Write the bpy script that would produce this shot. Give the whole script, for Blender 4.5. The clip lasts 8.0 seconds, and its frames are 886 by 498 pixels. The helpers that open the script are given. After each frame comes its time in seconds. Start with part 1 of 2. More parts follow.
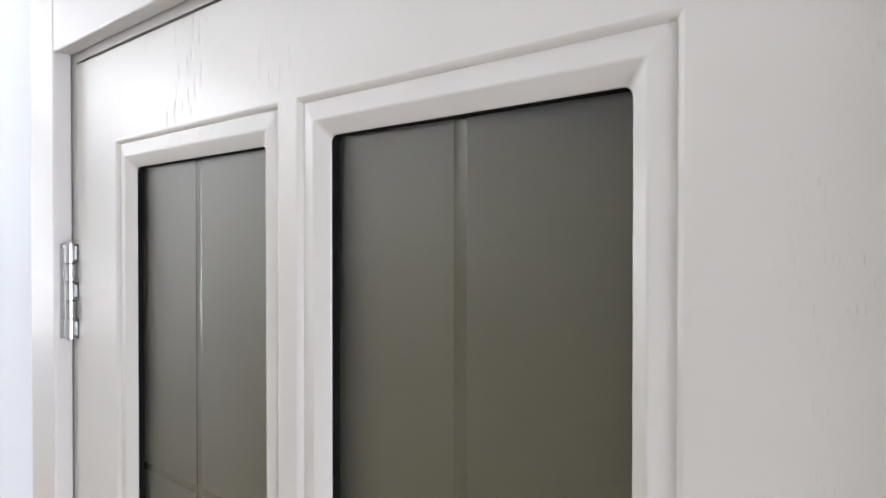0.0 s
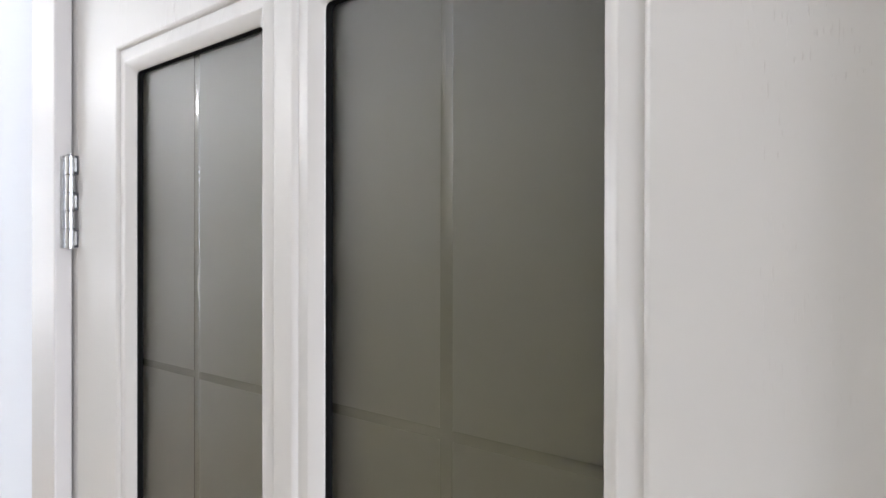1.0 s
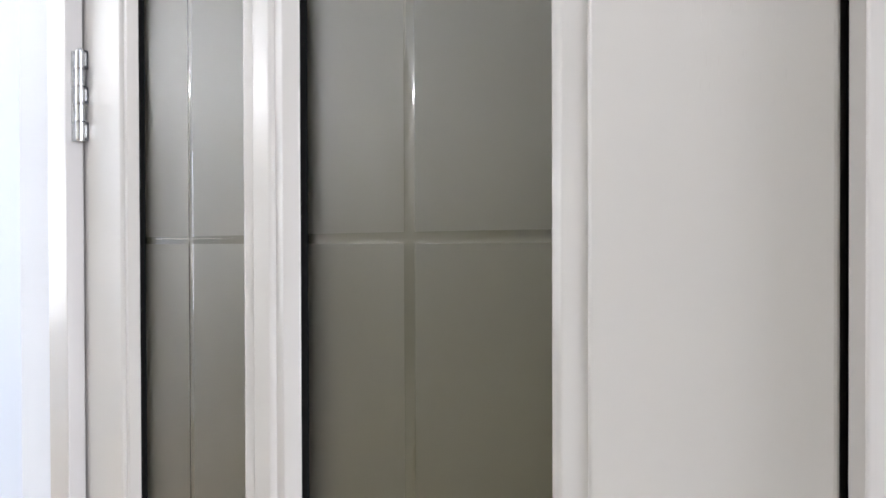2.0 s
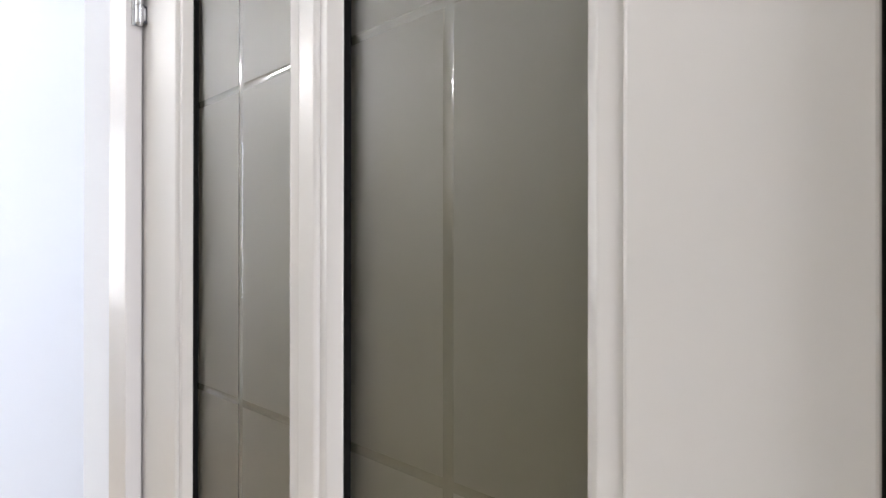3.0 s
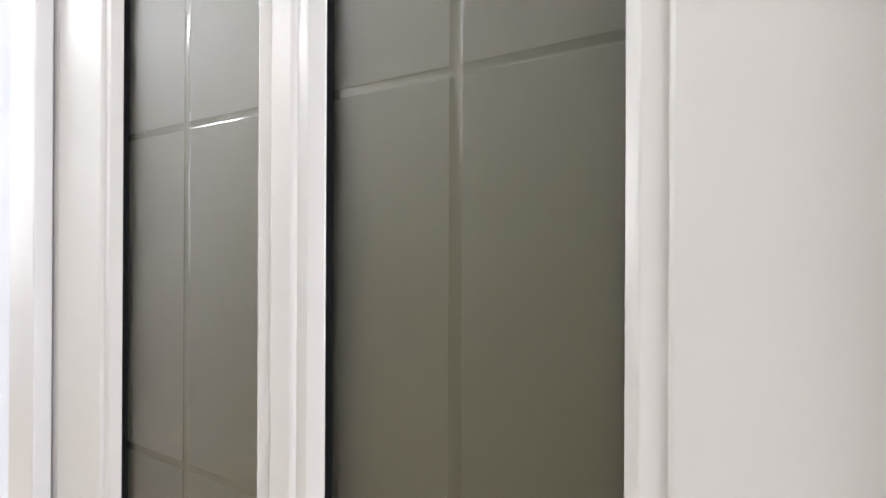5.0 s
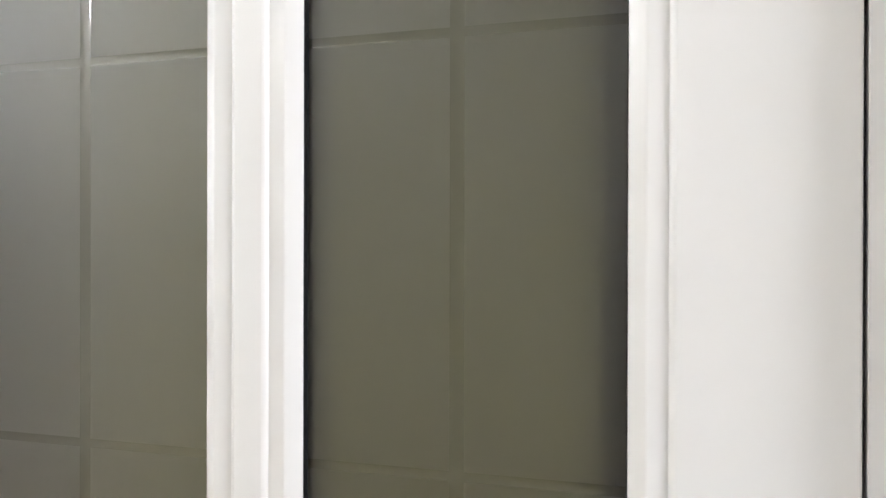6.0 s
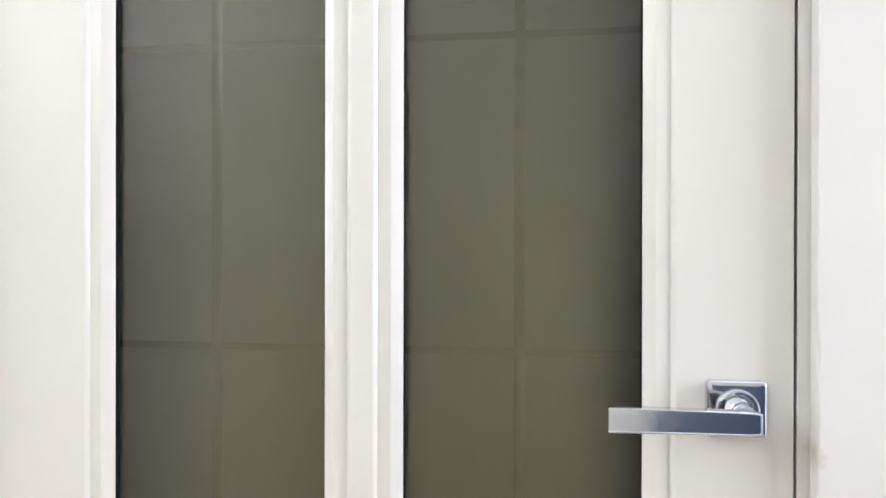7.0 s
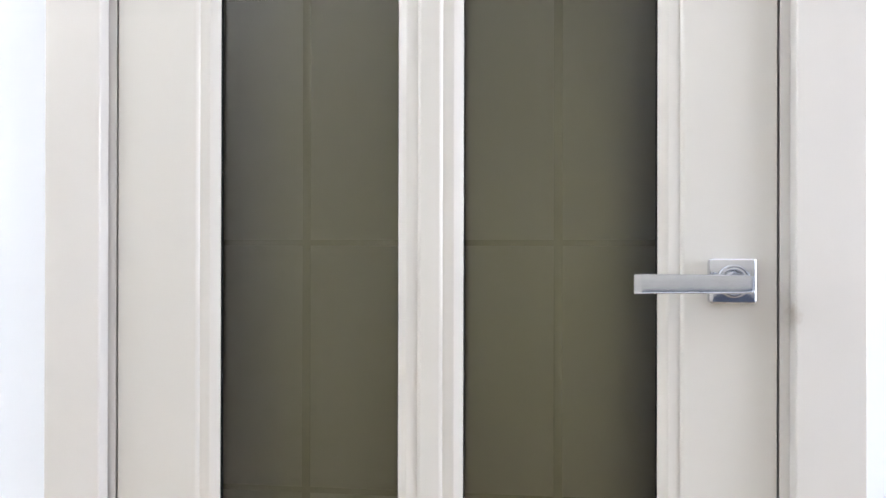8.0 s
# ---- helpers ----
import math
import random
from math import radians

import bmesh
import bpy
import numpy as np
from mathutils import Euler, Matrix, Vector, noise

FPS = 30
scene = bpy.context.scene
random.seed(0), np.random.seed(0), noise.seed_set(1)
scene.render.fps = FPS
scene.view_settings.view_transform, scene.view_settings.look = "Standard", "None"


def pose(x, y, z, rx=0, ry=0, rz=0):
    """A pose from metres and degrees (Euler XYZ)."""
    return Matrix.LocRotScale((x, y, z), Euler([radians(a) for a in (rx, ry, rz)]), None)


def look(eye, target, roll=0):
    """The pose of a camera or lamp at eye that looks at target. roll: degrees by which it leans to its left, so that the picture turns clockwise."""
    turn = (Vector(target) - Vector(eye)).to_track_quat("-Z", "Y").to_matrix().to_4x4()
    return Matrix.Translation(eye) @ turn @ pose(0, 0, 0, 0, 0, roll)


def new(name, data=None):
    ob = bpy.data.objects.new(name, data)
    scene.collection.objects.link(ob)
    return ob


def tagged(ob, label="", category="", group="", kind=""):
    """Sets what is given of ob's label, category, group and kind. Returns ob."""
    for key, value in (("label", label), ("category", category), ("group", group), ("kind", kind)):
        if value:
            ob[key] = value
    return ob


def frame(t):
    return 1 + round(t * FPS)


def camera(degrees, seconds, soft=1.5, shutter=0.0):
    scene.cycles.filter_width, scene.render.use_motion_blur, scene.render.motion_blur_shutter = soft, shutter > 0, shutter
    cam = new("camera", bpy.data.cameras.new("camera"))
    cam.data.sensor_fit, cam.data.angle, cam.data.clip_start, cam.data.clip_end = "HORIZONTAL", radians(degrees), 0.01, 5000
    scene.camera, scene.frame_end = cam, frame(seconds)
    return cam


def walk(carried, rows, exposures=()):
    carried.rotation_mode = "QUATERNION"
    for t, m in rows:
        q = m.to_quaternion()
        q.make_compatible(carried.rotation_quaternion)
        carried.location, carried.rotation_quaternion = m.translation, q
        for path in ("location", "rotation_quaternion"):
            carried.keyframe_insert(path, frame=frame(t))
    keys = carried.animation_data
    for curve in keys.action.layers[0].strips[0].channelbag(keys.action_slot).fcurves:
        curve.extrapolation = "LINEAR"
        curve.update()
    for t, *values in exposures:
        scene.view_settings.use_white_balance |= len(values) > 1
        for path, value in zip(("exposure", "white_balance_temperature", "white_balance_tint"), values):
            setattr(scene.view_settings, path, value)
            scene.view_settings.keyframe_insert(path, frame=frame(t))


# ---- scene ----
# ---------------------------------------------------------------- camera
cam = camera(65.74, 8.0, soft=1.6)
PATH = [
    (0.0, pose(0.7799, -0.2837, 1.8109, 89.435, 0.004, 41.906)),
    (0.5, pose(0.7790, -0.2869, 1.7704, 89.303, 0.140, 41.679)),
    (1.0, pose(0.7991, -0.2996, 1.7106, 89.819, -0.094, 41.341)),
    (1.5, pose(0.8218, -0.2832, 1.6526, 89.836, -0.101, 41.912)),
    (2.0, pose(0.8311, -0.2595, 1.5927, 89.499, 0.182, 45.300)),
    (2.2, pose(0.8350, -0.2575, 1.5638, 89.408, 0.198, 47.444)),
    (3.3, pose(0.8385, -0.2545, 1.4077, 90.125, -0.066, 49.623)),
    (3.5, pose(0.8368, -0.2527, 1.3859, 89.996, -0.082, 49.517)),
    (4.0, pose(0.8344, -0.2529, 1.3172, 90.194, -0.058, 48.450)),
    (4.5, pose(0.8175, -0.2679, 1.2582, 89.747, -0.244, 45.914)),
    (5.0, pose(0.7764, -0.3021, 1.1966, 90.087, -0.272, 39.407)),
    (5.2, pose(0.7556, -0.3196, 1.1788, 90.003, -0.535, 36.264)),
    (6.3, pose(0.6030, -0.4782, 1.1500, 89.895, -0.015, 10.574)),
    (6.5, pose(0.5921, -0.5171, 1.1364, 89.914, -0.070, 10.154)),
    (7.0, pose(0.5406, -0.6232, 1.1060, 89.833, -0.107, 7.762)),
    (7.5, pose(0.5091, -0.7122, 1.0534, 90.031, -0.085, 7.160)),
    (8.0, pose(0.4779, -0.7799, 1.0000, 90.098, -0.123, 6.125)),
]
EXPOSURES = [(0.0, -1.48, 6400, 12.5), (0.5, -1.48, 6400, 12.5), (1.0, -1.42, 6400, 12.5), (1.5, -1.30, 6400, 12.5), (2.0, -1.34, 6400, 12.5), (3.5, -1.42, 6700, 13.5),
             (4.5, -1.28, 6650, 13.5), (5.0, -1.09, 6500, 12.5), (6.5, -0.67, 6400, 10), (7.0, -0.70, 6400, 10.5), (8.0, -0.91, 6350, 11)]
walk(cam, PATH, EXPOSURES)

# ---------------------------------------------------------------- light
world = bpy.data.worlds.new("sky")
scene.world = world
world.use_nodes = True
wn = world.node_tree.nodes
sky = wn.new("ShaderNodeTexSky")
sky.sky_type, sky.sun_disc = "NISHITA", False
sky.sun_elevation, sky.sun_rotation = radians(35), radians(200)
world.node_tree.links.new(sky.outputs[0], wn["Background"].inputs[0])
wn["Background"].inputs[1].default_value = 0.1


def area(name, x, y, z, target, w, h, watts, colour):
    data = bpy.data.lights.new(name, "AREA")
    data.shape, data.size, data.size_y, data.energy, data.color = "RECTANGLE", w, h, watts, colour
    ob = new(name, data)
    ob.matrix_world = look((x, y, z), target)
    return ob


# added fill lights: at the unseen windows and bowls, in passage and back room
area("west_fill_light", -5.41, -0.66, 1.70, (0, -0.66, 1.70), 1.15, 1.4, 105, (0.90, 0.945, 1.0))
area("east_fill_light", 2.56, -0.52, 1.55, (0, -0.52, 1.55), 1.0, 1.5, 138, (0.91, 0.93, 1.0))
area("passage_fill_light", -1.0, 2.44, 1.5, (-1.0, 0, 1.5), 1.1, 1.6, 66, (0.93, 0.965, 1.0))
area("far_fill_uplight", -2.75, -1.25, 1.52, (-2.75, -1.25, 3), 0.42, 0.42, 860, (0.88, 0.93, 1.0))
area("near_fill_uplight", -0.45, -1.65, 2.33, (-0.45, -1.65, 3), 0.42, 0.42, 2, (1.0, 0.99, 0.98))
area("back_room_fill", 1.26, 0.90, 0.95, (0, 1.0, 0.95), 1.1, 1.5, 13.5, (0.985, 0.97, 0.77))


# ---------------------------------------------------------------- materials
def material(name):
    m = bpy.data.materials.new(name)
    m.use_nodes = True
    nt = m.node_tree
    return m, nt, nt.nodes["Principled BSDF"]


def node(nt, kind, **values):
    n = nt.nodes.new(kind)
    for k, v in values.items():
        n.inputs[k.replace("_", " ")].default_value = v
    return n


def coords(nt, scale=(1, 1, 1)):
    """World place of the surface, scaled."""
    g = nt.nodes.new("ShaderNodeNewGeometry")
    m = nt.nodes.new("ShaderNodeMapping")
    m.inputs["Scale"].default_value = scale
    nt.links.new(g.outputs["Position"], m.inputs["Vector"])
    return m.outputs["Vector"]


def noisy(nt, scale, detail, stretch=(1, 1, 1), rough=0.55):
    n = node(nt, "ShaderNodeTexNoise", Scale=scale, Detail=detail, Roughness=rough)
    nt.links.new(coords(nt, stretch), n.inputs["Vector"])
    return n.outputs["Fac"]


def ramp(nt, fac, stops):
    r = nt.nodes.new("ShaderNodeValToRGB")
    el = r.color_ramp.elements
    while len(el) < len(stops):
        el.new(0.5)
    for e, (p, c) in zip(el, stops):
        e.position, e.color = p, (*c, 1) if len(c) == 3 else c
    nt.links.new(fac, r.inputs["Fac"])
    return r.outputs["Color"]


def bump(nt, height, strength, distance, before=None):
    b = node(nt, "ShaderNodeBump", Strength=strength, Distance=distance)
    nt.links.new(height, b.inputs["Height"])
    if before:
        nt.links.new(before, b.inputs["Normal"])
    return b.outputs["Normal"]


def mixed(nt, fac, a, b):
    m = nt.nodes.new("ShaderNodeMix")
    m.data_type = "RGBA"
    nt.links.new(fac, m.inputs[0])
    for sock, v in ((m.inputs[6], a), (m.inputs[7], b)):
        if isinstance(v, tuple):
            sock.default_value = (*v, 1)
        else:
            nt.links.new(v, sock)
    return m.outputs[2]


def maths(nt, op, a, b=None, c=None):
    m = nt.nodes.new("ShaderNodeMath")
    m.operation = op
    for i, v in enumerate((a, b, c)):
        if v is None:
            continue
        if isinstance(v, (int, float)):
            m.inputs[i].default_value = v
        else:
            nt.links.new(v, m.inputs[i])
    return m.outputs[0]


def enamel(name, colour, rough=0.3, cracks=False, smudge=False):
    """Brushed cream enamel on wood, with faint brush marks along the grain."""
    m, nt, p = material(name)
    blotch = noisy(nt, 3.0, 3, (1, 1, 0.5))
    col = mixed(nt, ramp(nt, blotch, [(0.35, (0, 0, 0)), (0.7, (1, 1, 1))]), colour,
                tuple(c * f for c, f in zip(colour, (0.985, 0.98, 0.972))))
    brush = noisy(nt, 300, 3, (1, 1, 0.035))
    waves = noisy(nt, 26, 2, (1, 1, 0.22))
    normal = bump(nt, waves, 0.05, 0.002)
    normal = bump(nt, brush, 0.06, 0.0003, normal)
    if cracks:
        geo = nt.nodes.new("ShaderNodeNewGeometry")
        sep = nt.nodes.new("ShaderNodeSeparateXYZ")
        nt.links.new(geo.outputs["Position"], sep.inputs[0])

        def span(axis, lo, hi):
            r = nt.nodes.new("ShaderNodeMapRange")
            r.inputs[1].default_value, r.inputs[2].default_value = lo, hi
            nt.links.new(sep.outputs[axis], r.inputs[0])
            return r.outputs[0]

        # short hairline cracks along the grain, in clusters on the upper lock stile
        lines = noisy(nt, 1400, 0.0, (1, 1, 0.075))
        where = noisy(nt, 16, 2, (1, 1, 0.6))
        a = ramp(nt, lines, [(0.69, (0, 0, 0)), (0.76, (1, 1, 1))])
        b = maths(nt, "GREATER_THAN", where, 0.55)
        k = maths(nt, "MULTIPLY", maths(nt, "MULTIPLY", a, b), span("Z", 1.62, 1.74))
        k = maths(nt, "MULTIPLY", k, span("X", 0.695, 0.715))
        col = mixed(nt, maths(nt, "MULTIPLY", k, 0.20), col, (0.27, 0.23, 0.18))
        # a few drips left by the brush on the rail over the hinge side
        runs = noisy(nt, 190, 1.5, (1, 1, 0.22))
        runs = maths(nt, "MULTIPLY", ramp(nt, runs, [(0.57, (0, 0, 0)), (0.68, (1, 1, 1))]), span("Z", 1.885, 1.93))
        runs = maths(nt, "MULTIPLY", runs, ramp(nt, noisy(nt, 11, 1, (1, 1, 0.5)), [(0.45, (0, 0, 0)), (0.6, (1, 1, 1))]))
        runs = maths(nt, "MULTIPLY", maths(nt, "MULTIPLY", runs, span("X", 0.56, 0.30)), span("X", 0.07, 0.15))
        col = mixed(nt, maths(nt, "MULTIPLY", runs, 0.12), col, (0.30, 0.29, 0.28))
        normal = bump(nt, runs, 0.6, 0.0010, normal)
        normal = bump(nt, maths(nt, "MULTIPLY", k, -1.0), 0.5, 0.0004, normal)
    if smudge:
        geo = nt.nodes.new("ShaderNodeNewGeometry")
        off = node(nt, "ShaderNodeVectorMath")
        off.operation = "SUBTRACT"
        off.inputs[1].default_value = (0.773, -0.010, 0.932)
        nt.links.new(geo.outputs["Position"], off.inputs[0])
        sc = nt.nodes.new("ShaderNodeVectorMath")
        sc.operation = "MULTIPLY"
        sc.inputs[1].default_value = (90, 40, 42)
        nt.links.new(off.outputs[0], sc.inputs[0])
        ln = nt.nodes.new("ShaderNodeVectorMath")
        ln.operation = "LENGTH"
        nt.links.new(sc.outputs[0], ln.inputs[0])
        d = maths(nt, "ADD", ln.outputs["Value"], maths(nt, "MULTIPLY", noisy(nt, 130, 3), 0.7))
        k = ramp(nt, d, [(0.35, (0.75, 0.75, 0.75)), (1.1, (0, 0, 0))])
        col = mixed(nt, k, col, (0.31, 0.25, 0.19))
    nt.links.new(col, p.inputs["Base Color"])
    p.inputs["Roughness"].default_value = rough
    nt.links.new(normal, p.inputs["Normal"])
    return m


def plaster(name, colour, rough=0.75):
    m, nt, p = material(name)
    col = mixed(nt, noisy(nt, 2.5, 4), colour, tuple(c * 0.96 for c in colour))
    nt.links.new(col, p.inputs["Base Color"])
    p.inputs["Roughness"].default_value = rough
    nt.links.new(bump(nt, noisy(nt, 240, 4), 0.12, 0.0006, bump(nt, noisy(nt, 12, 3), 0.1, 0.002)), p.inputs["Normal"])
    return m


def metal(name, colour, rough):
    m, nt, p = material(name)
    p.inputs["Base Color"].default_value = (*colour, 1)
    p.inputs["Metallic"].default_value = 1
    r = nt.nodes.new("ShaderNodeMapRange")
    r.inputs[3].default_value, r.inputs[4].default_value = rough, rough + 0.08
    nt.links.new(noisy(nt, 120, 3), r.inputs[0])
    nt.links.new(r.outputs[0], p.inputs["Roughness"])
    nt.links.new(bump(nt, noisy(nt, 70, 2), 0.06, 0.0006), p.inputs["Normal"])
    return m


def frosted(name, rough, tint, grit=0.05):
    """Bronze frosted glass: it blurs what lies behind and reflects softly."""
    m, nt, p = material(name)
    nt.links.new(mixed(nt, noisy(nt, 5, 3), tint, tuple(c * 0.95 for c in tint)), p.inputs["Base Color"])
    p.inputs["Roughness"].default_value = rough
    p.inputs["IOR"].default_value = 1.54
    p.inputs["Transmission Weight"].default_value = 1.0
    if grit:
        nt.links.new(bump(nt, noisy(nt, 900, 2), grit, 0.0002), p.inputs["Normal"])
    return m


def plain(name, colour, rough, gloss=0.5):
    m, nt, p = material(name)
    nt.links.new(mixed(nt, noisy(nt, 30, 3), colour, tuple(c * 0.85 for c in colour)), p.inputs["Base Color"])
    p.inputs["Specular IOR Level"].default_value = gloss
    p.inputs["Roughness"].default_value = rough
    return m


def glowing(name, colour, strength):
    m, nt, p = material(name)
    p.inputs["Base Color"].default_value = (0.8, 0.8, 0.8, 1)
    p.inputs["Emission Color"].default_value = (*colour, 1)
    p.inputs["Emission Strength"].default_value = strength
    return m


def boards(name):
    m, nt, p = material(name)
    grain = noisy(nt, 14, 5, (0.12, 1, 1))
    nt.links.new(mixed(nt, grain, (0.30, 0.24, 0.18), (0.22, 0.17, 0.12)), p.inputs["Base Color"])
    p.inputs["Roughness"].default_value = 0.4
    return m


DOOR_PAINT = enamel("door_enamel", (0.547, 0.531, 0.498), 0.28, cracks=True)
TRIM_PAINT = enamel("trim_enamel", (0.555, 0.538, 0.515), 0.28, smudge=True)
WALL_PAINT = plaster("wall_paint", (0.83, 0.87, 0.935))
SOUTH_PAINT = plaster("south_wall_paint", (0.46, 0.435, 0.385))
CEILING_PAINT = plaster("ceiling_paint", (0.88, 0.88, 0.87))
BACK_PAINT = plaster("back_room_paint", (0.42, 0.415, 0.31))
CHROME = metal("chrome", (0.66, 0.68, 0.73), 0.05)
STEEL = metal("plated_steel", (0.62, 0.63, 0.64), 0.18)
DULL_STEEL = metal("tarnished_steel", (0.06, 0.06, 0.065), 0.35)
FROSTED = frosted("frosted_bronze_glass", 0.40, (0.56, 0.53, 0.435))
POLISHED = frosted("polished_groove_glass", 0.075, (0.57, 0.55, 0.46), 0)
ETCHED = frosted("etched_back_of_glass", 0.62, (0.56, 0.54, 0.45))
# black of the pane gasket, also used for shade in the gap round the leaf
GASKET_AND_GAP = plain("black_gasket_and_gap_shade", (0.005, 0.005, 0.005), 0.85, 0.1)
# near-black for the pins, and for shade put into rebate, leaf edges and lining
SHADE_AND_PINS = plain("dark_shade_and_pins", (0.022, 0.016, 0.011), 0.55)
FLOOR_WOOD = boards("floor_wood")
# glow of the added bowls
OPAL = glowing("added_bowl_glow", (1.0, 0.98, 0.95), 4)
DOME = glowing("opal_dome", (0.94, 0.955, 1.0), 275)
# dark blue of the added panel that the chrome mirrors
MIRRORED_DARK = plain("mirrored_dark_blue", (0.035, 0.05, 0.09), 0.5)
WINDOW_WHITE = plain("window_plastic", (0.8, 0.8, 0.8), 0.35)


# ---------------------------------------------------------------- mesh helpers
def finish(bm, name, mats, angle=12):
    bmesh.ops.recalc_face_normals(bm, faces=bm.faces)
    me = bpy.data.meshes.new(name)
    bm.to_mesh(me)
    bm.free()
    for m in mats if isinstance(mats, (list, tuple)) else [mats]:
        me.materials.append(m)
    me.polygons.foreach_set("use_smooth", [True] * len(me.polygons))
    me.set_sharp_from_angle(angle=radians(angle))
    return me


def even(ob):
    """Keep wide faces flat beside their rounded edges."""
    m = ob.modifiers.new("flat_faces", "WEIGHTED_NORMAL")
    m.keep_sharp, m.weight = True, 60
    return ob


def part(name, bm, mats, parent, label="", angle=12):
    ob = new(name, finish(bm, name, mats, angle))
    ob.parent = parent
    return tagged(ob, label)


def thing(name, bm, mats, label, category, kind="", angle=12, group=""):
    return tagged(new(name, finish(bm, name, mats, angle)), label, category, group, kind)


def box(bm, x0, x1, y0, y1, z0, z1, edge=0.0, seg=2):
    made = bmesh.ops.create_cube(bm, size=1)
    bmesh.ops.transform(bm, matrix=Matrix.Translation(((x0 + x1) / 2, (y0 + y1) / 2, (z0 + z1) / 2))
                        @ Matrix.Diagonal((x1 - x0, y1 - y0, z1 - z0, 1)), verts=made["verts"])
    if edge:
        es = {e for v in made["verts"] for e in v.link_edges}
        bmesh.ops.bevel(bm, geom=list(es), offset=edge, segments=seg, affect="EDGES", profile=0.5)
    return bm


def turned(bm, profile, n=32):
    """A solid of revolution about z from (radius, height) pairs."""
    rings = []
    for r, h in profile:
        if r < 1e-6:
            rings.append([bm.verts.new((0, 0, h))])
        else:
            rings.append([bm.verts.new((r * math.cos(2 * math.pi * i / n), r * math.sin(2 * math.pi * i / n), h)) for i in range(n)])
    for a, b in zip(rings, rings[1:]):
        for i in range(n):
            j = (i + 1) % n
            if len(a) == 1:
                bm.faces.new((a[0], b[i], b[j]))
            elif len(b) == 1:
                bm.faces.new((a[i], a[j], b[0]))
            else:
                bm.faces.new((a[i], a[j], b[j], b[i]))
    return bm


# ---------------------------------------------------------------- plan
LEAF_W, LEAF_H, LEAF_T = 0.760, 2.000, 0.045
FLOOR_GAP = 0.008
PANE_X = ((0.1254, 0.3410), (0.4170, 0.6345))
PANE_Z = (0.122, 1.8825)
LIP_Y, GLASS_Y = 0.0088, 0.0150
GROOVE_X = (0.2292, 0.5252)
ROWS_Z = (1.5960, 1.3028, 1.0086, 0.7145, 0.4204)
CASING_Y = -0.0190
OPEN_L, OPEN_R, OPEN_T = -0.0025, 0.7627, 2.003
WALL_T = 0.15
CORNER_X = -0.289
HALL_X = (-5.45, 2.6)
ROOM_X = (CORNER_X + 0.132, 1.3)
HALL_Y = -2.7
CEIL = 2.70

# ---------------------------------------------------------------- setting
bm = bmesh.new()
box(bm, CORNER_X, OPEN_L - 0.03, 0, WALL_T, 0, CEIL)
box(bm, OPEN_R + 0.03, HALL_X[1], 0, WALL_T, 0, CEIL)
box(bm, OPEN_L - 0.03, OPEN_R + 0.03, 0, WALL_T, OPEN_T + 0.03, CEIL)
thing("wall_north", bm, WALL_PAINT, "cool white painted wall round the doorway", "wall", "structure")

bm = bmesh.new()
box(bm, CORNER_X, CORNER_X + 0.12, WALL_T, 2.5, 0, CEIL)
thing("wall_return", bm, WALL_PAINT, "cool white painted wall running back from the corner", "wall", "structure")
# opening added for the west fill light
WY, WZ = (-1.29, -0.03), (0.95, 2.45)
bm = bmesh.new()
box(bm, HALL_X[0] - 0.2, HALL_X[0], HALL_Y, WY[0], 0, CEIL)
box(bm, HALL_X[0] - 0.2, HALL_X[0], WY[1], 2.5, 0, CEIL)
box(bm, HALL_X[0] - 0.2, HALL_X[0], WY[0], WY[1], 0, WZ[0])
box(bm, HALL_X[0] - 0.2, HALL_X[0], WY[0], WY[1], WZ[1], CEIL)
thing("wall_west", bm, WALL_PAINT, "cool white painted wall with an added window opening", "wall", "structure")
bm = bmesh.new()
box(bm, -1.82, -1.70, -0.02, 2.5, 0, CEIL)
thing("wall_passage", bm, WALL_PAINT, "cool white painted wall of the side passage", "wall", "structure")
# a second opening, added where the east fill light shines in
EY, EZ = (-1.05, -0.04), (0.8, 2.3)
bm = bmesh.new()
box(bm, HALL_X[1], HALL_X[1] + 0.2, HALL_Y, EY[0], 0, CEIL)
box(bm, HALL_X[1], HALL_X[1] + 0.2, EY[1], 2.5, 0, CEIL)
box(bm, HALL_X[1], HALL_X[1] + 0.2, EY[0], EY[1], 0, EZ[0])
box(bm, HALL_X[1], HALL_X[1] + 0.2, EY[0], EY[1], EZ[1], CEIL)
thing("wall_east", bm, WALL_PAINT, "cool white painted side wall with an added window opening", "wall", "structure")
bm = bmesh.new()
box(bm, HALL_X[0], CORNER_X, 2.5, 2.62, 0, CEIL)
thing("wall_alcove", bm, WALL_PAINT, "cool white painted wall behind the corner", "wall", "structure")
bm = bmesh.new()
box(bm, ROOM_X[0], ROOM_X[1], 1.60, 1.70, 0, CEIL)
thing("wall_back_room", bm, BACK_PAINT, "dim olive wall of the room behind the door", "wall", "structure")
bm = bmesh.new()
box(bm, CORNER_X + 0.12, ROOM_X[0], WALL_T + 0.002, 1.60, 0, CEIL)
box(bm, ROOM_X[1], ROOM_X[1] + 0.1, WALL_T + 0.002, 1.70, 0, CEIL)
thing("wall_lining", bm, BACK_PAINT, "dim olive side walls of the room behind the door", "wall", "structure")
# the wall behind the camera
bm = bmesh.new()
box(bm, HALL_X[0], HALL_X[1], HALL_Y - 0.2, HALL_Y, 0, CEIL)
thing("wall_south", bm, SOUTH_PAINT, "plain beige painted wall", "wall", "structure")
# unseen panel added only to give the chrome a dark reflection
bm = bmesh.new()
box(bm, 1.10, HALL_X[1], HALL_Y, HALL_Y + 0.012, 0.0, 0.79, 0.003, 1)
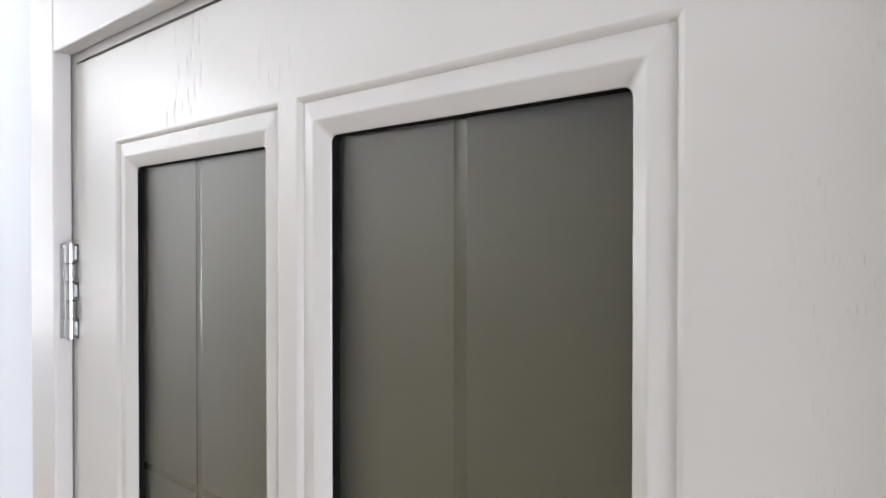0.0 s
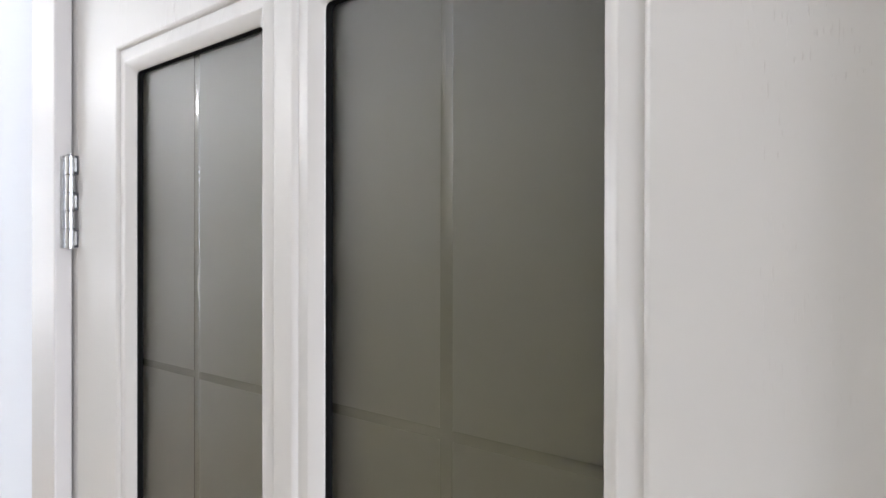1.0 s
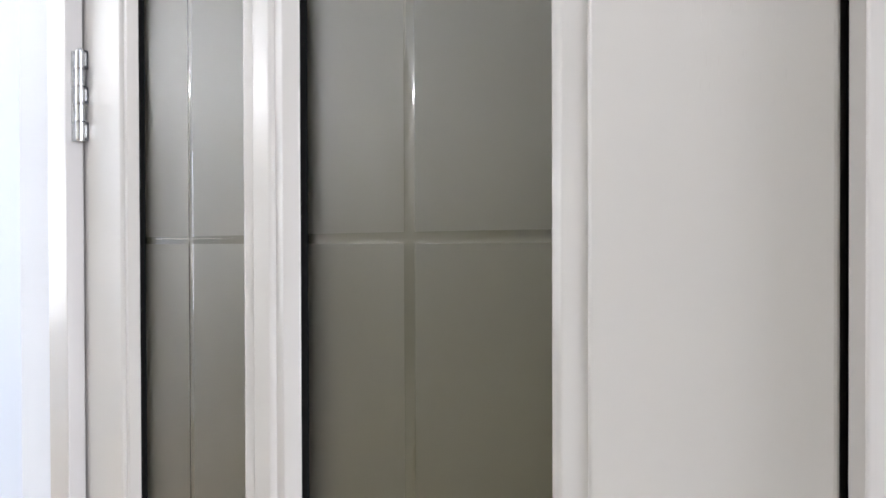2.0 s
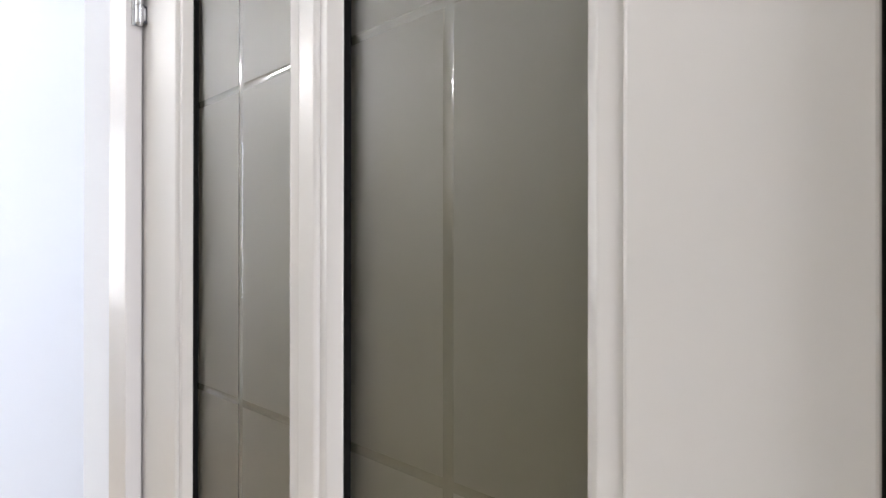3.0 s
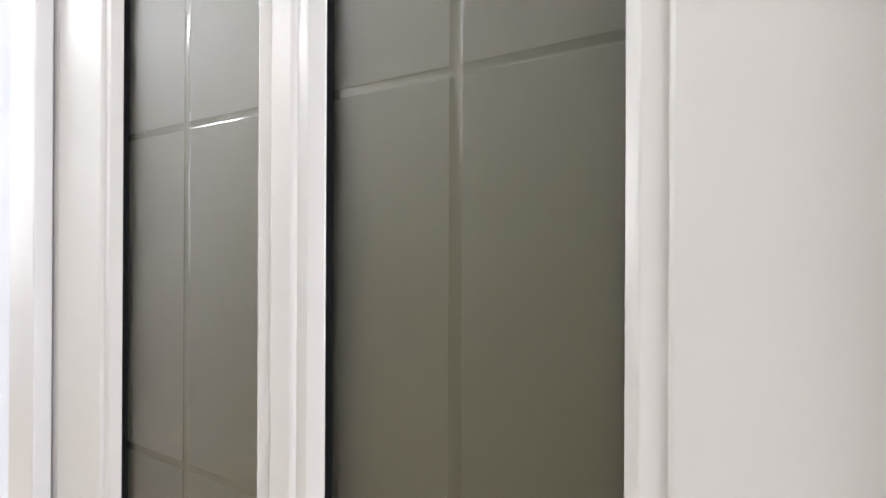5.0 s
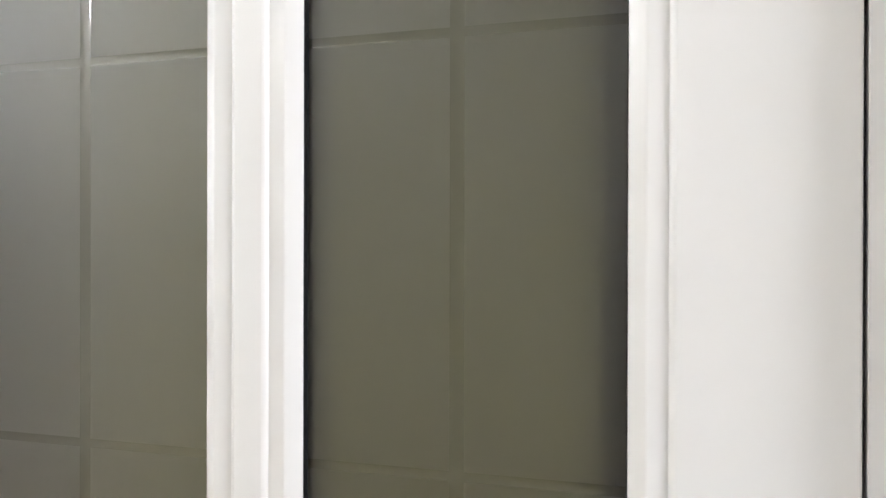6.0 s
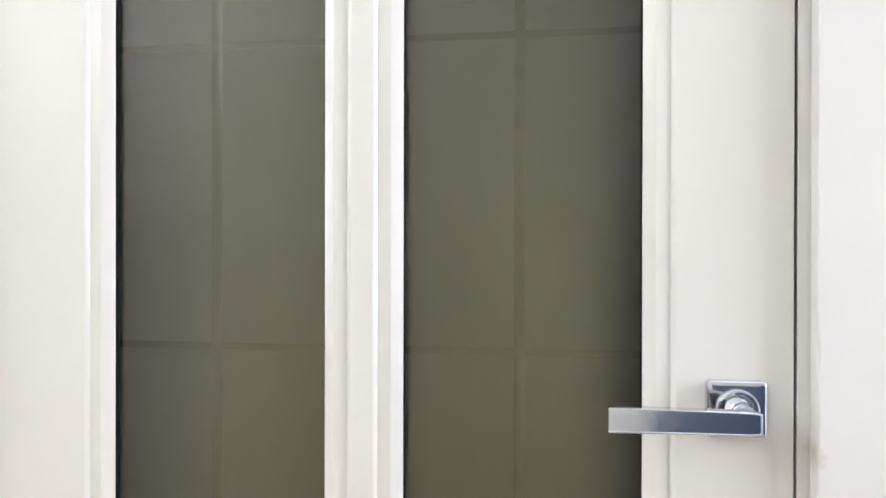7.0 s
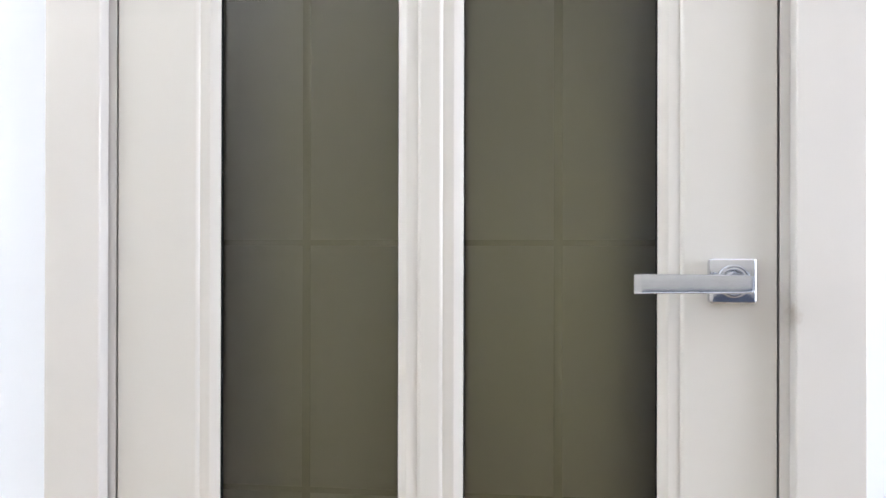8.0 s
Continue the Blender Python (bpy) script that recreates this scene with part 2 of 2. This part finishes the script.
thing("dado", bm, MIRRORED_DARK, "added dark blue panel, unseen, mirrored in the chrome handle", "dado", "structure")
bm = bmesh.new()
box(bm, HALL_X[0] - 0.2, HALL_X[1] + 0.2, HALL_Y - 0.2, 2.62, -0.1, 0)
thing("floor", bm, FLOOR_WOOD, "brown wooden floor", "floor", "structure")
bm = bmesh.new()
box(bm, HALL_X[0] - 0.2, HALL_X[1] + 0.2, HALL_Y - 0.2, 2.62, CEIL, CEIL + 0.1)
thing("ceiling", bm, CEILING_PAINT, "plain white ceiling", "ceiling", "structure")


# ---------------------------------------------------------------- door frame and casing
def jamb(name, x0, x1, z0, z1, label):
    bm = bmesh.new()
    box(bm, x0, x1, 0.0012, WALL_T + 0.002, z0, z1, 0.0005, 1)
    return thing(name, bm, TRIM_PAINT, label, "door jamb", "structure")


jamb("jamb_left", OPEN_L - 0.029, OPEN_L, 0, OPEN_T, "cream enamelled door jamb on the hinge side")
jamb("jamb_right", OPEN_R, OPEN_R + 0.029, 0, OPEN_T, "cream enamelled door jamb on the lock side")
jamb("jamb_head", OPEN_L - 0.029, OPEN_R + 0.029, OPEN_T, OPEN_T + 0.029, "cream enamelled head of the door frame")
# dark blockers added behind the leaf to shade the outer edges of the panes
for name, x0, x1, z0, z1 in (("edge_shade_left", OPEN_L, 0.1420, 0, OPEN_T), ("edge_shade_right", 0.6170, OPEN_R, 0, OPEN_T),
                             ("edge_shade_head", 0.1420, 0.6170, 1.870, OPEN_T)):
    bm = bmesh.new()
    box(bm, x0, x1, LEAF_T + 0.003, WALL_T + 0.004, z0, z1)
    thing(name, bm, SHADE_AND_PINS, "added dark blocker behind the door that shades the pane edges", "door stop", "structure")


# black strips added in the gap to stand for its deep shade
for name, x0, x1, z0, z1 in (("gap_shade_left", OPEN_L + 0.0002, -0.0002, 0, 1.9996), ("gap_shade_right", LEAF_W + 0.0002, OPEN_R - 0.0002, 0, 1.9996),
                             ("gap_shade_head", OPEN_L + 0.0002, OPEN_R - 0.0002, 2.0002, OPEN_T - 0.0002)):
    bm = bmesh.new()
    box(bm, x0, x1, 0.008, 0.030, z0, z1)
    thing(name, bm, GASKET_AND_GAP, "added black strip for the shade in the gap beside the door", "door seal", "structure")


def casing(name, x0, x1, z0, z1, label):
    bm = bmesh.new()
    box(bm, x0, x1, CASING_Y, -0.0002, z0, z1, 0.0022, 3)
    return even(thing(name, bm, TRIM_PAINT, label, "door casing", "structure", 40))


CAS_L, CAS_R, CAS_T = (-0.0815, -0.0112), (0.7722, 0.8436), (2.0112, 2.083)
casing("casing_left", *CAS_L, 0, CAS_T[1], "flat cream enamelled casing board beside the hinges")
casing("casing_right", *CAS_R, 0, CAS_T[1], "flat cream enamelled casing board with a brown smudge")
casing("casing_head", CAS_L[1] + 0.0006, CAS_R[0] - 0.0006, CAS_T[0], CAS_T[1], "flat cream enamelled casing board over the door")


# ---------------------------------------------------------------- the door
def ring(bm, x0, x1, z0, z1, y, r, n=5):
    """A closed loop of vertices round a rectangle with corners of radius r."""
    vs = []
    for cx, cz, a0 in ((x1 - r, z1 - r, 0), (x0 + r, z1 - r, 90), (x0 + r, z0 + r, 180), (x1 - r, z0 + r, 270)):
        for i in range(n + 1):
            a = radians(a0 + 90 * i / n)
            vs.append(bm.verts.new((cx + r * math.cos(a), y, cz + r * math.sin(a))))
    return vs


def bridge(bm, a, b):
    n = len(a)
    for i in range(n):
        j = (i + 1) % n
        bm.faces.new((a[i], a[j], b[j], b[i]))


# moulding round the glass: distance outwards from the lip, depth behind the face, corner radius
MOULDING = ((0.0030, 0.0190, 0.0050), (0.0030, 0.0091, 0.0050), (0.0, 0.0091, 0.0050), (0.0, LIP_Y, 0.0050), (0.0004, 0.0080, 0.0046), (0.0092, 0.0019, 0.0016), (0.0102, 0.0015, 0.0013),
            (0.0112, 0.0014, 0.0012), (0.0231, 0.0034, 0.0010), (0.0235, 0.0034, 0.0010))
# the quarter round that closes it
for k in range(9):
    a = radians(62 - 6 * k)
    MOULDING += ((0.0235 + 0.0066 * (math.sin(radians(62)) - math.sin(a)), 0.0034 - 0.0066 * (math.cos(a) - math.cos(radians(62))), 0.0009),)

door = tagged(new("door_1"), "closed cream enamelled door with two tall frosted panes", "door", "", "structure")

bm = bmesh.new()
holes_front, holes_back = [], []
for x0, x1 in PANE_X:
    loops = [ring(bm, x0 - d, x1 + d, PANE_Z[0] - d, PANE_Z[1] + d, y, r) for d, y, r in MOULDING]
    for a, b in zip(loops, loops[1:]):
        bridge(bm, a, b)
    holes_front.append(loops[-1])
    # behind the glass the rebate is steep towards the stiles and splayed towards the mullion
    first = x0 == PANE_X[0][0]
    back = [ring(bm, x0 - (d if first else e), x1 + (e if first else d), PANE_Z[0] - d, PANE_Z[1] + d, y, r)
            for d, e, y, r in ((0.0004, 0.0004, 0.0202, 0.005), (-0.0060, -0.0040, 0.0206, 0.004), (-0.0060, -0.0040, LEAF_T - 0.004, 0.004), (0.0, 0.0, LEAF_T, 0.002))]
    have = set(bm.faces)
    bridge(bm, loops[0], back[0])
    for a, b in zip(back, back[1:]):
        bridge(bm, a, b)
    # the rebate's shade is put into a dark colour
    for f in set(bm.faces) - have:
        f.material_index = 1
    holes_back.append(back[-1])
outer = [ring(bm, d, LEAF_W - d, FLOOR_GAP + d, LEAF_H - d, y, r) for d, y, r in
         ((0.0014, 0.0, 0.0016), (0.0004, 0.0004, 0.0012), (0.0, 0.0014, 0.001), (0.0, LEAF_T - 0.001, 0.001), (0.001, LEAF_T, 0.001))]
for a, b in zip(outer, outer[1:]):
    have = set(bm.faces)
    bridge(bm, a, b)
    # leaf edge coloured dark to give the shade inside the gap
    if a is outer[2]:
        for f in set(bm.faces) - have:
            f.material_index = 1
for edge_loop, holes in ((outer[0], holes_front), (outer[-1], holes_back)):
    edges = []
    for lp in [edge_loop] + holes:
        for i in range(len(lp)):
            edges.append(bm.edges.get((lp[i], lp[(i + 1) % len(lp)])))
    bmesh.ops.triangle_fill(bm, use_beauty=True, use_dissolve=False, edges=edges)
part("leaf", bm, [DOOR_PAINT, SHADE_AND_PINS], door, "cream enamel with faint brush marks and hairline cracks")

# panes: a slab with ground, polished grooves: one upright in the middle and level ones in rows
UPRIGHT, LEVEL, SEG = (0.0050, 0.00042), (0.0034, 0.00022), 16


def groove_depth(off, size):
    """Depth of a groove of that half-width and depth, off its middle."""
    t = abs(off) / size[0]
    return size[1] * (1 - t ** 2.6) if t < 1 else 0.0


def breaks(lo, hi, middles, half):
    out = [lo]
    for m in middles:
        out += [m - half * 1.12] + [m - half + 2 * half * i / SEG for i in range(SEG + 1)] + [m + half * 1.12]
    return out + [hi]


for (x0, x1), mid in zip(PANE_X, GROOVE_X):
    xs = breaks(x0 - 0.005, x1 + 0.005, [mid], UPRIGHT[0])
    zs = breaks(PANE_Z[0] - 0.005, PANE_Z[1] + 0.005, sorted(ROWS_Z), LEVEL[0])
    bm = bmesh.new()

    def dip(x, z):
        d = groove_depth(x - mid, UPRIGHT)
        for h in ROWS_Z:
            d = max(d, groove_depth(z - h, LEVEL))
        return d

    grid = [[bm.verts.new((x, GLASS_Y + dip(x, z), z)) for x in xs] for z in zs]
    for j in range(len(zs) - 1):
        for i in range(len(xs) - 1):
            f = bm.faces.new((grid[j][i], grid[j][i + 1], grid[j + 1][i + 1], grid[j + 1][i]))
            cx, cz = (xs[i] + xs[i + 1]) / 2, (zs[j] + zs[j + 1]) / 2
            if abs(cx - mid) < UPRIGHT[0] or any(abs(cz - h) < LEVEL[0] for h in ROWS_Z):
                f.material_index = 1
    y_back = GLASS_Y + 0.0045
    corners = [bm.verts.new((x, y_back, z)) for x, z in ((xs[0], zs[0]), (xs[-1], zs[0]), (xs[-1], zs[-1]), (xs[0], zs[-1]))]
    bm.faces.new(corners[::-1]).material_index = 2
    bm.faces.new([grid[0][i] for i in range(len(xs))] + [corners[1], corners[0]])
    bm.faces.new([grid[-1][i] for i in range(len(xs))] + [corners[2], corners[3]])
    bm.faces.new([grid[j][0] for j in range(len(zs))] + [corners[3], corners[0]])
    bm.faces.new([grid[j][-1] for j in range(len(zs))] + [corners[2], corners[1]])
    pane = part("pane", bm, [FROSTED, POLISHED, ETCHED], door, "frosted bronze glass with ground grooves", 60)
    # the gasket that holds the glass
    bm = bmesh.new()
    loops = [ring(bm, x0 + d, x1 - d, PANE_Z[0] + d, PANE_Z[1] - d, y, 0.0052) for d, y in
             ((0.0008, GLASS_Y - 0.0002), (0.0005, GLASS_Y - 0.0008), (0.0003, 0.00925), (-0.0026, 0.0093), (-0.0026, GLASS_Y + 0.0001))]
    for a, b in zip(loops, loops[1:]):
        bridge(bm, a, b)
    part("gasket", bm, GASKET_AND_GAP, door, "thin black gasket")

# dark pins that hold the right pane from behind, two at each row
for h in ROWS_Z[:4]:
    for off in (0.0115, 0.0275):
        bm = turned(bmesh.new(), [(0, 0), (0.0022, 0), (0.0022, 0.0054), (0.0018, 0.006), (0, 0.006)], 14)
        bmesh.ops.transform(bm, matrix=Matrix.Translation((PANE_X[1][1] - off, GLASS_Y + 0.0107, h + 0.001)) @ pose(0, 0, 0, 90, 0, 0), verts=bm.verts)
        part("pin", bm, SHADE_AND_PINS, door, "small dark pin behind the glass", 30)

# hinge
HINGE_X, HINGE_Y = 0.0, -0.0066


def hinge_at(z_top):
    root = part("hinge", box(bmesh.new(), -0.0110, -0.0092, -0.0135, 0.0010, z_top - 0.1013, z_top, 0.0004, 1), STEEL, door,
                "zinc-plated butt hinge")
    root.data.name = "hinge"
    z, lengths = z_top, (0.0212, 0.0196, 0.0197, 0.0196, 0.0212)
    for i, h in enumerate(lengths):
        bm = bmesh.new()
        r = 0.0053 if i % 2 == 0 else 0.0051
        turned(bm, [(0, 0), (r - 0.0008, 0), (r, 0.0008), (r, h - 0.0011), (r - 0.0008, h - 0.0003), (0, h - 0.0003)], 28)
        if i % 2 == 0:
            have = set(bm.faces)
            box(bm, 0.0, 0.0047, 0.0010, 0.0066, 0.0004, h - 0.0006)
            for f in set(bm.faces) - have:
                f.material_index = 1
            box(bm, 0.0040, 0.0051, 0.0024, 0.0050, 0.0034, h - 0.0030, 0.0003, 1)
        else:
            box(bm, -0.0105, 0.0, 0.0030, 0.0046, 0.0006, h - 0.0008)
        bmesh.ops.translate(bm, verts=bm.verts, vec=(HINGE_X, HINGE_Y, z - h))
        part("knuckle", bm, [STEEL, DULL_STEEL], root, "", 30)
        z -= h
    for zz, s in ((z_top, 1), (z_top - 0.1013, -1)):
        bm = turned(bmesh.new(), [(0, 0), (0.0036, 0), (0.0036, 0.0006), (0.0030, 0.0014), (0, 0.0016)], 20)
        bmesh.ops.transform(bm, matrix=Matrix.Translation((HINGE_X, HINGE_Y, zz)) @ Matrix.Diagonal((1, 1, s, 1)), verts=bm.verts)
        part("pin_cap", bm, STEEL, root, "", 30)


hinge_at(1.8098)
hinge_at(0.30)

# handle
HX, HZ = 0.7110, 0.9670
bm = bmesh.new()
R0 = 0.0246
rose = [(0.0, 0.0, 0.0040), (0.0, -0.0070, 0.0040), (0.0003, -0.0078, 0.0038), (0.0010, -0.0083, 0.0034), (0.0022, -0.0086, 0.0030)]
rose += [(d, -0.0086 - 0.0004 * (1 - ((0.0246 - d) / 0.0224) ** 2), 0.0028) for d in (0.005, 0.008, 0.011, 0.014, 0.017, 0.020)]
loops = [ring(bm, HX - R0 + d, HX + R0 - d, HZ - R0 + d, HZ + R0 - d, y, r) for d, y, r in rose]
for a, b in zip(loops, loops[1:]):
    bridge(bm, a, b)
bm.faces.new(loops[-1])
bm.faces.new(loops[0][::-1])
handle = even(part("door_handle", bm, CHROME, door, "square chrome rose", 25))
bm = turned(bmesh.new(), [(0.0180, 0), (0.0180, 0.0030), (0.0175, 0.0040), (0.0164, 0.0042), (0.0156, 0.0036), (0.0150, 0.0024), (0.0136, 0.0024), (0.0128, 0.0046), (0.0100, 0.0082), (0.0086, 0.0130), (0.0086, 0.036), (0, 0.036)], 40)
bmesh.ops.transform(bm, matrix=Matrix.Translation((HX, -0.0088, HZ)) @ pose(0, 0, 0, 90, 0, 0), verts=bm.verts)
part("neck", bm, CHROME, handle, "round chrome collar", 25)
# lever: a flat bar with a slightly hollow front
bm = bmesh.new()
LX0, LX1, LZ, LH = 0.5992, 0.7184, 0.9652, 0.0204
sections, N = [], 40
for i in range(N + 1):
    u = i / N
    x = LX0 + (LX1 - LX0) * u
    bow = 0.0009 * math.sin(math.pi * u) - 0.0010 * u
    h = LH * (0.5 + 0.015 * (1 - u) - 0.035 * u)
    yf, yb = -0.0532 + bow + 0.0010 * max(0, (u - 0.95) / 0.05) ** 2 + 0.0010 * max(0, (0.03 - u) / 0.03), -0.0425 + 0.3 * bow
    prof = [(yf + 0.0010, -h), (yf + 0.0002, -h + 0.0004), (yf, -h + 0.0009), (yf, -h + 0.0014), (yf + 0.0003, -h + 0.0019),
            (yf + 0.0002, -h * 0.4), (yf + 0.0001, h * 0.4), (yf, h - 0.0014), (yf + 0.0002, h - 0.0006), (yf + 0.0010, h), (yb - 0.001, h), (yb, h - 0.001), (yb, -h + 0.001), (yb - 0.001, -h)]
    squeeze = 1 - 0.16 * max(0, (u - 0.90) / 0.10) ** 2
    # the front leans back a little towards its upper edge
    sections.append([bm.verts.new((x, y + (0.015 * z if y < (yf + yb) / 2 else 0), LZ + 0.0006 * u + z * squeeze)) for y, z in prof])
for a, b in zip(sections, sections[1:]):
    bridge(bm, a, b)
bm.faces.new(sections[0])
bm.faces.new(sections[-1][::-1])
even(part("lever", bm, CHROME, handle, "flat chrome lever", 30))

# ---------------------------------------------------------------- the hall
def pendant(x, y, drop):
    """An unseen hanging bowl, added to go with the fill light thrown at the ceiling."""
    root = tagged(new("added_pendant"), "added opal uplighter bowl, unseen, hanging from the ceiling, switched on", "pendant lamp", "hall lamps")
    root.location = (x, y, CEIL)
    bowl = [(0, -0.46), (0.10, -0.452), (0.18, -0.43), (0.235, -0.395), (0.262, -0.35), (0.268, -0.335), (0.262, -0.335), (0.228, -0.388),
            (0.175, -0.42), (0.10, -0.442), (0, -0.45)]
    bowl = [(r, h - drop) for r, h in bowl]
    part("bowl", turned(bmesh.new(), bowl, 48), OPAL, root, "glowing bowl of the added uplighter", 30)
    part("canopy", turned(bmesh.new(), [(0, 0), (0.05, 0), (0.05, -0.012), (0.02, -0.03), (0, -0.03)], 32), STEEL, root, "", 30)
    for k in range(3):
        a = 2 * math.pi * k / 3 + 0.4
        bm = bmesh.new()
        bmesh.ops.create_cone(bm, cap_ends=True, segments=8, radius1=0.002, radius2=0.002, depth=0.40)
        top, end = Vector((0.02 * math.cos(a), 0.02 * math.sin(a), -0.02)), Vector((0.262 * math.cos(a), 0.262 * math.sin(a), -0.336 - drop))
        way = end - top
        bmesh.ops.transform(bm, matrix=Matrix.Translation((top + end) / 2) @ way.to_track_quat("Z", "Y").to_matrix().to_4x4()
                            @ Matrix.Diagonal((1, 1, way.length / 0.40, 1)), verts=bm.verts)
        part("rod", bm, STEEL, root, "", 30)


def dome(x, y):
    """A flush ceiling light with an opal dome."""
    root = tagged(new("ceiling_light"), "flush opal glass ceiling light, switched on", "ceiling light")
    root.location = (x, y, CEIL)
    part("rim", turned(bmesh.new(), [(0.0, 0), (0.165, 0), (0.165, -0.02), (0.15, -0.022), (0.0, -0.022)], 40), WINDOW_WHITE, root, "", 30)
    part("dome", turned(bmesh.new(), [(0.148, -0.0225), (0.142, -0.055), (0.115, -0.085), (0.07, -0.105), (0.0, -0.112)], 40), DOME, root, "glowing opal dome", 30)


dome(-3.45, -2.02)
pendant(-2.75, -1.25, 0.81)
pendant(-0.45, -1.65, 0.0)

# unseen windows, added round the west and east fill lights
window = tagged(new("added_window_1"), "added white framed window in the hall, unseen", "window", "", "structure")
bm = bmesh.new()
X = HALL_X[0] - 0.14
for y0, y1, z0, z1 in ((WY[0], WY[0] + 0.06, *WZ), (WY[1] - 0.06, WY[1], *WZ), (WY[0] + 0.06, WY[1] - 0.06, WZ[0], WZ[0] + 0.06),
                       (WY[0] + 0.06, WY[1] - 0.06, WZ[1] - 0.06, WZ[1]), (-0.70, -0.62, WZ[0] + 0.06, WZ[1] - 0.06)):
    box(bm, X, X + 0.06, y0, y1, z0, z1, 0.003, 1)
part("window_frame", bm, WINDOW_WHITE, window)
window = tagged(new("added_window_2"), "added white framed window in the side wall, unseen", "window", "", "structure")
bm = bmesh.new()
X = HALL_X[1] + 0.08
for y0, y1, z0, z1 in ((EY[0], EY[0] + 0.06, *EZ), (EY[1] - 0.06, EY[1], *EZ), (EY[0] + 0.06, EY[1] - 0.06, EZ[0], EZ[0] + 0.06),
                       (EY[0] + 0.06, EY[1] - 0.06, EZ[1] - 0.06, EZ[1]), (-0.56, -0.48, EZ[0] + 0.06, EZ[1] - 0.06)):
    box(bm, X, X + 0.06, y0, y1, z0, z1, 0.003, 1)
part("window_frame", bm, WINDOW_WHITE, window)
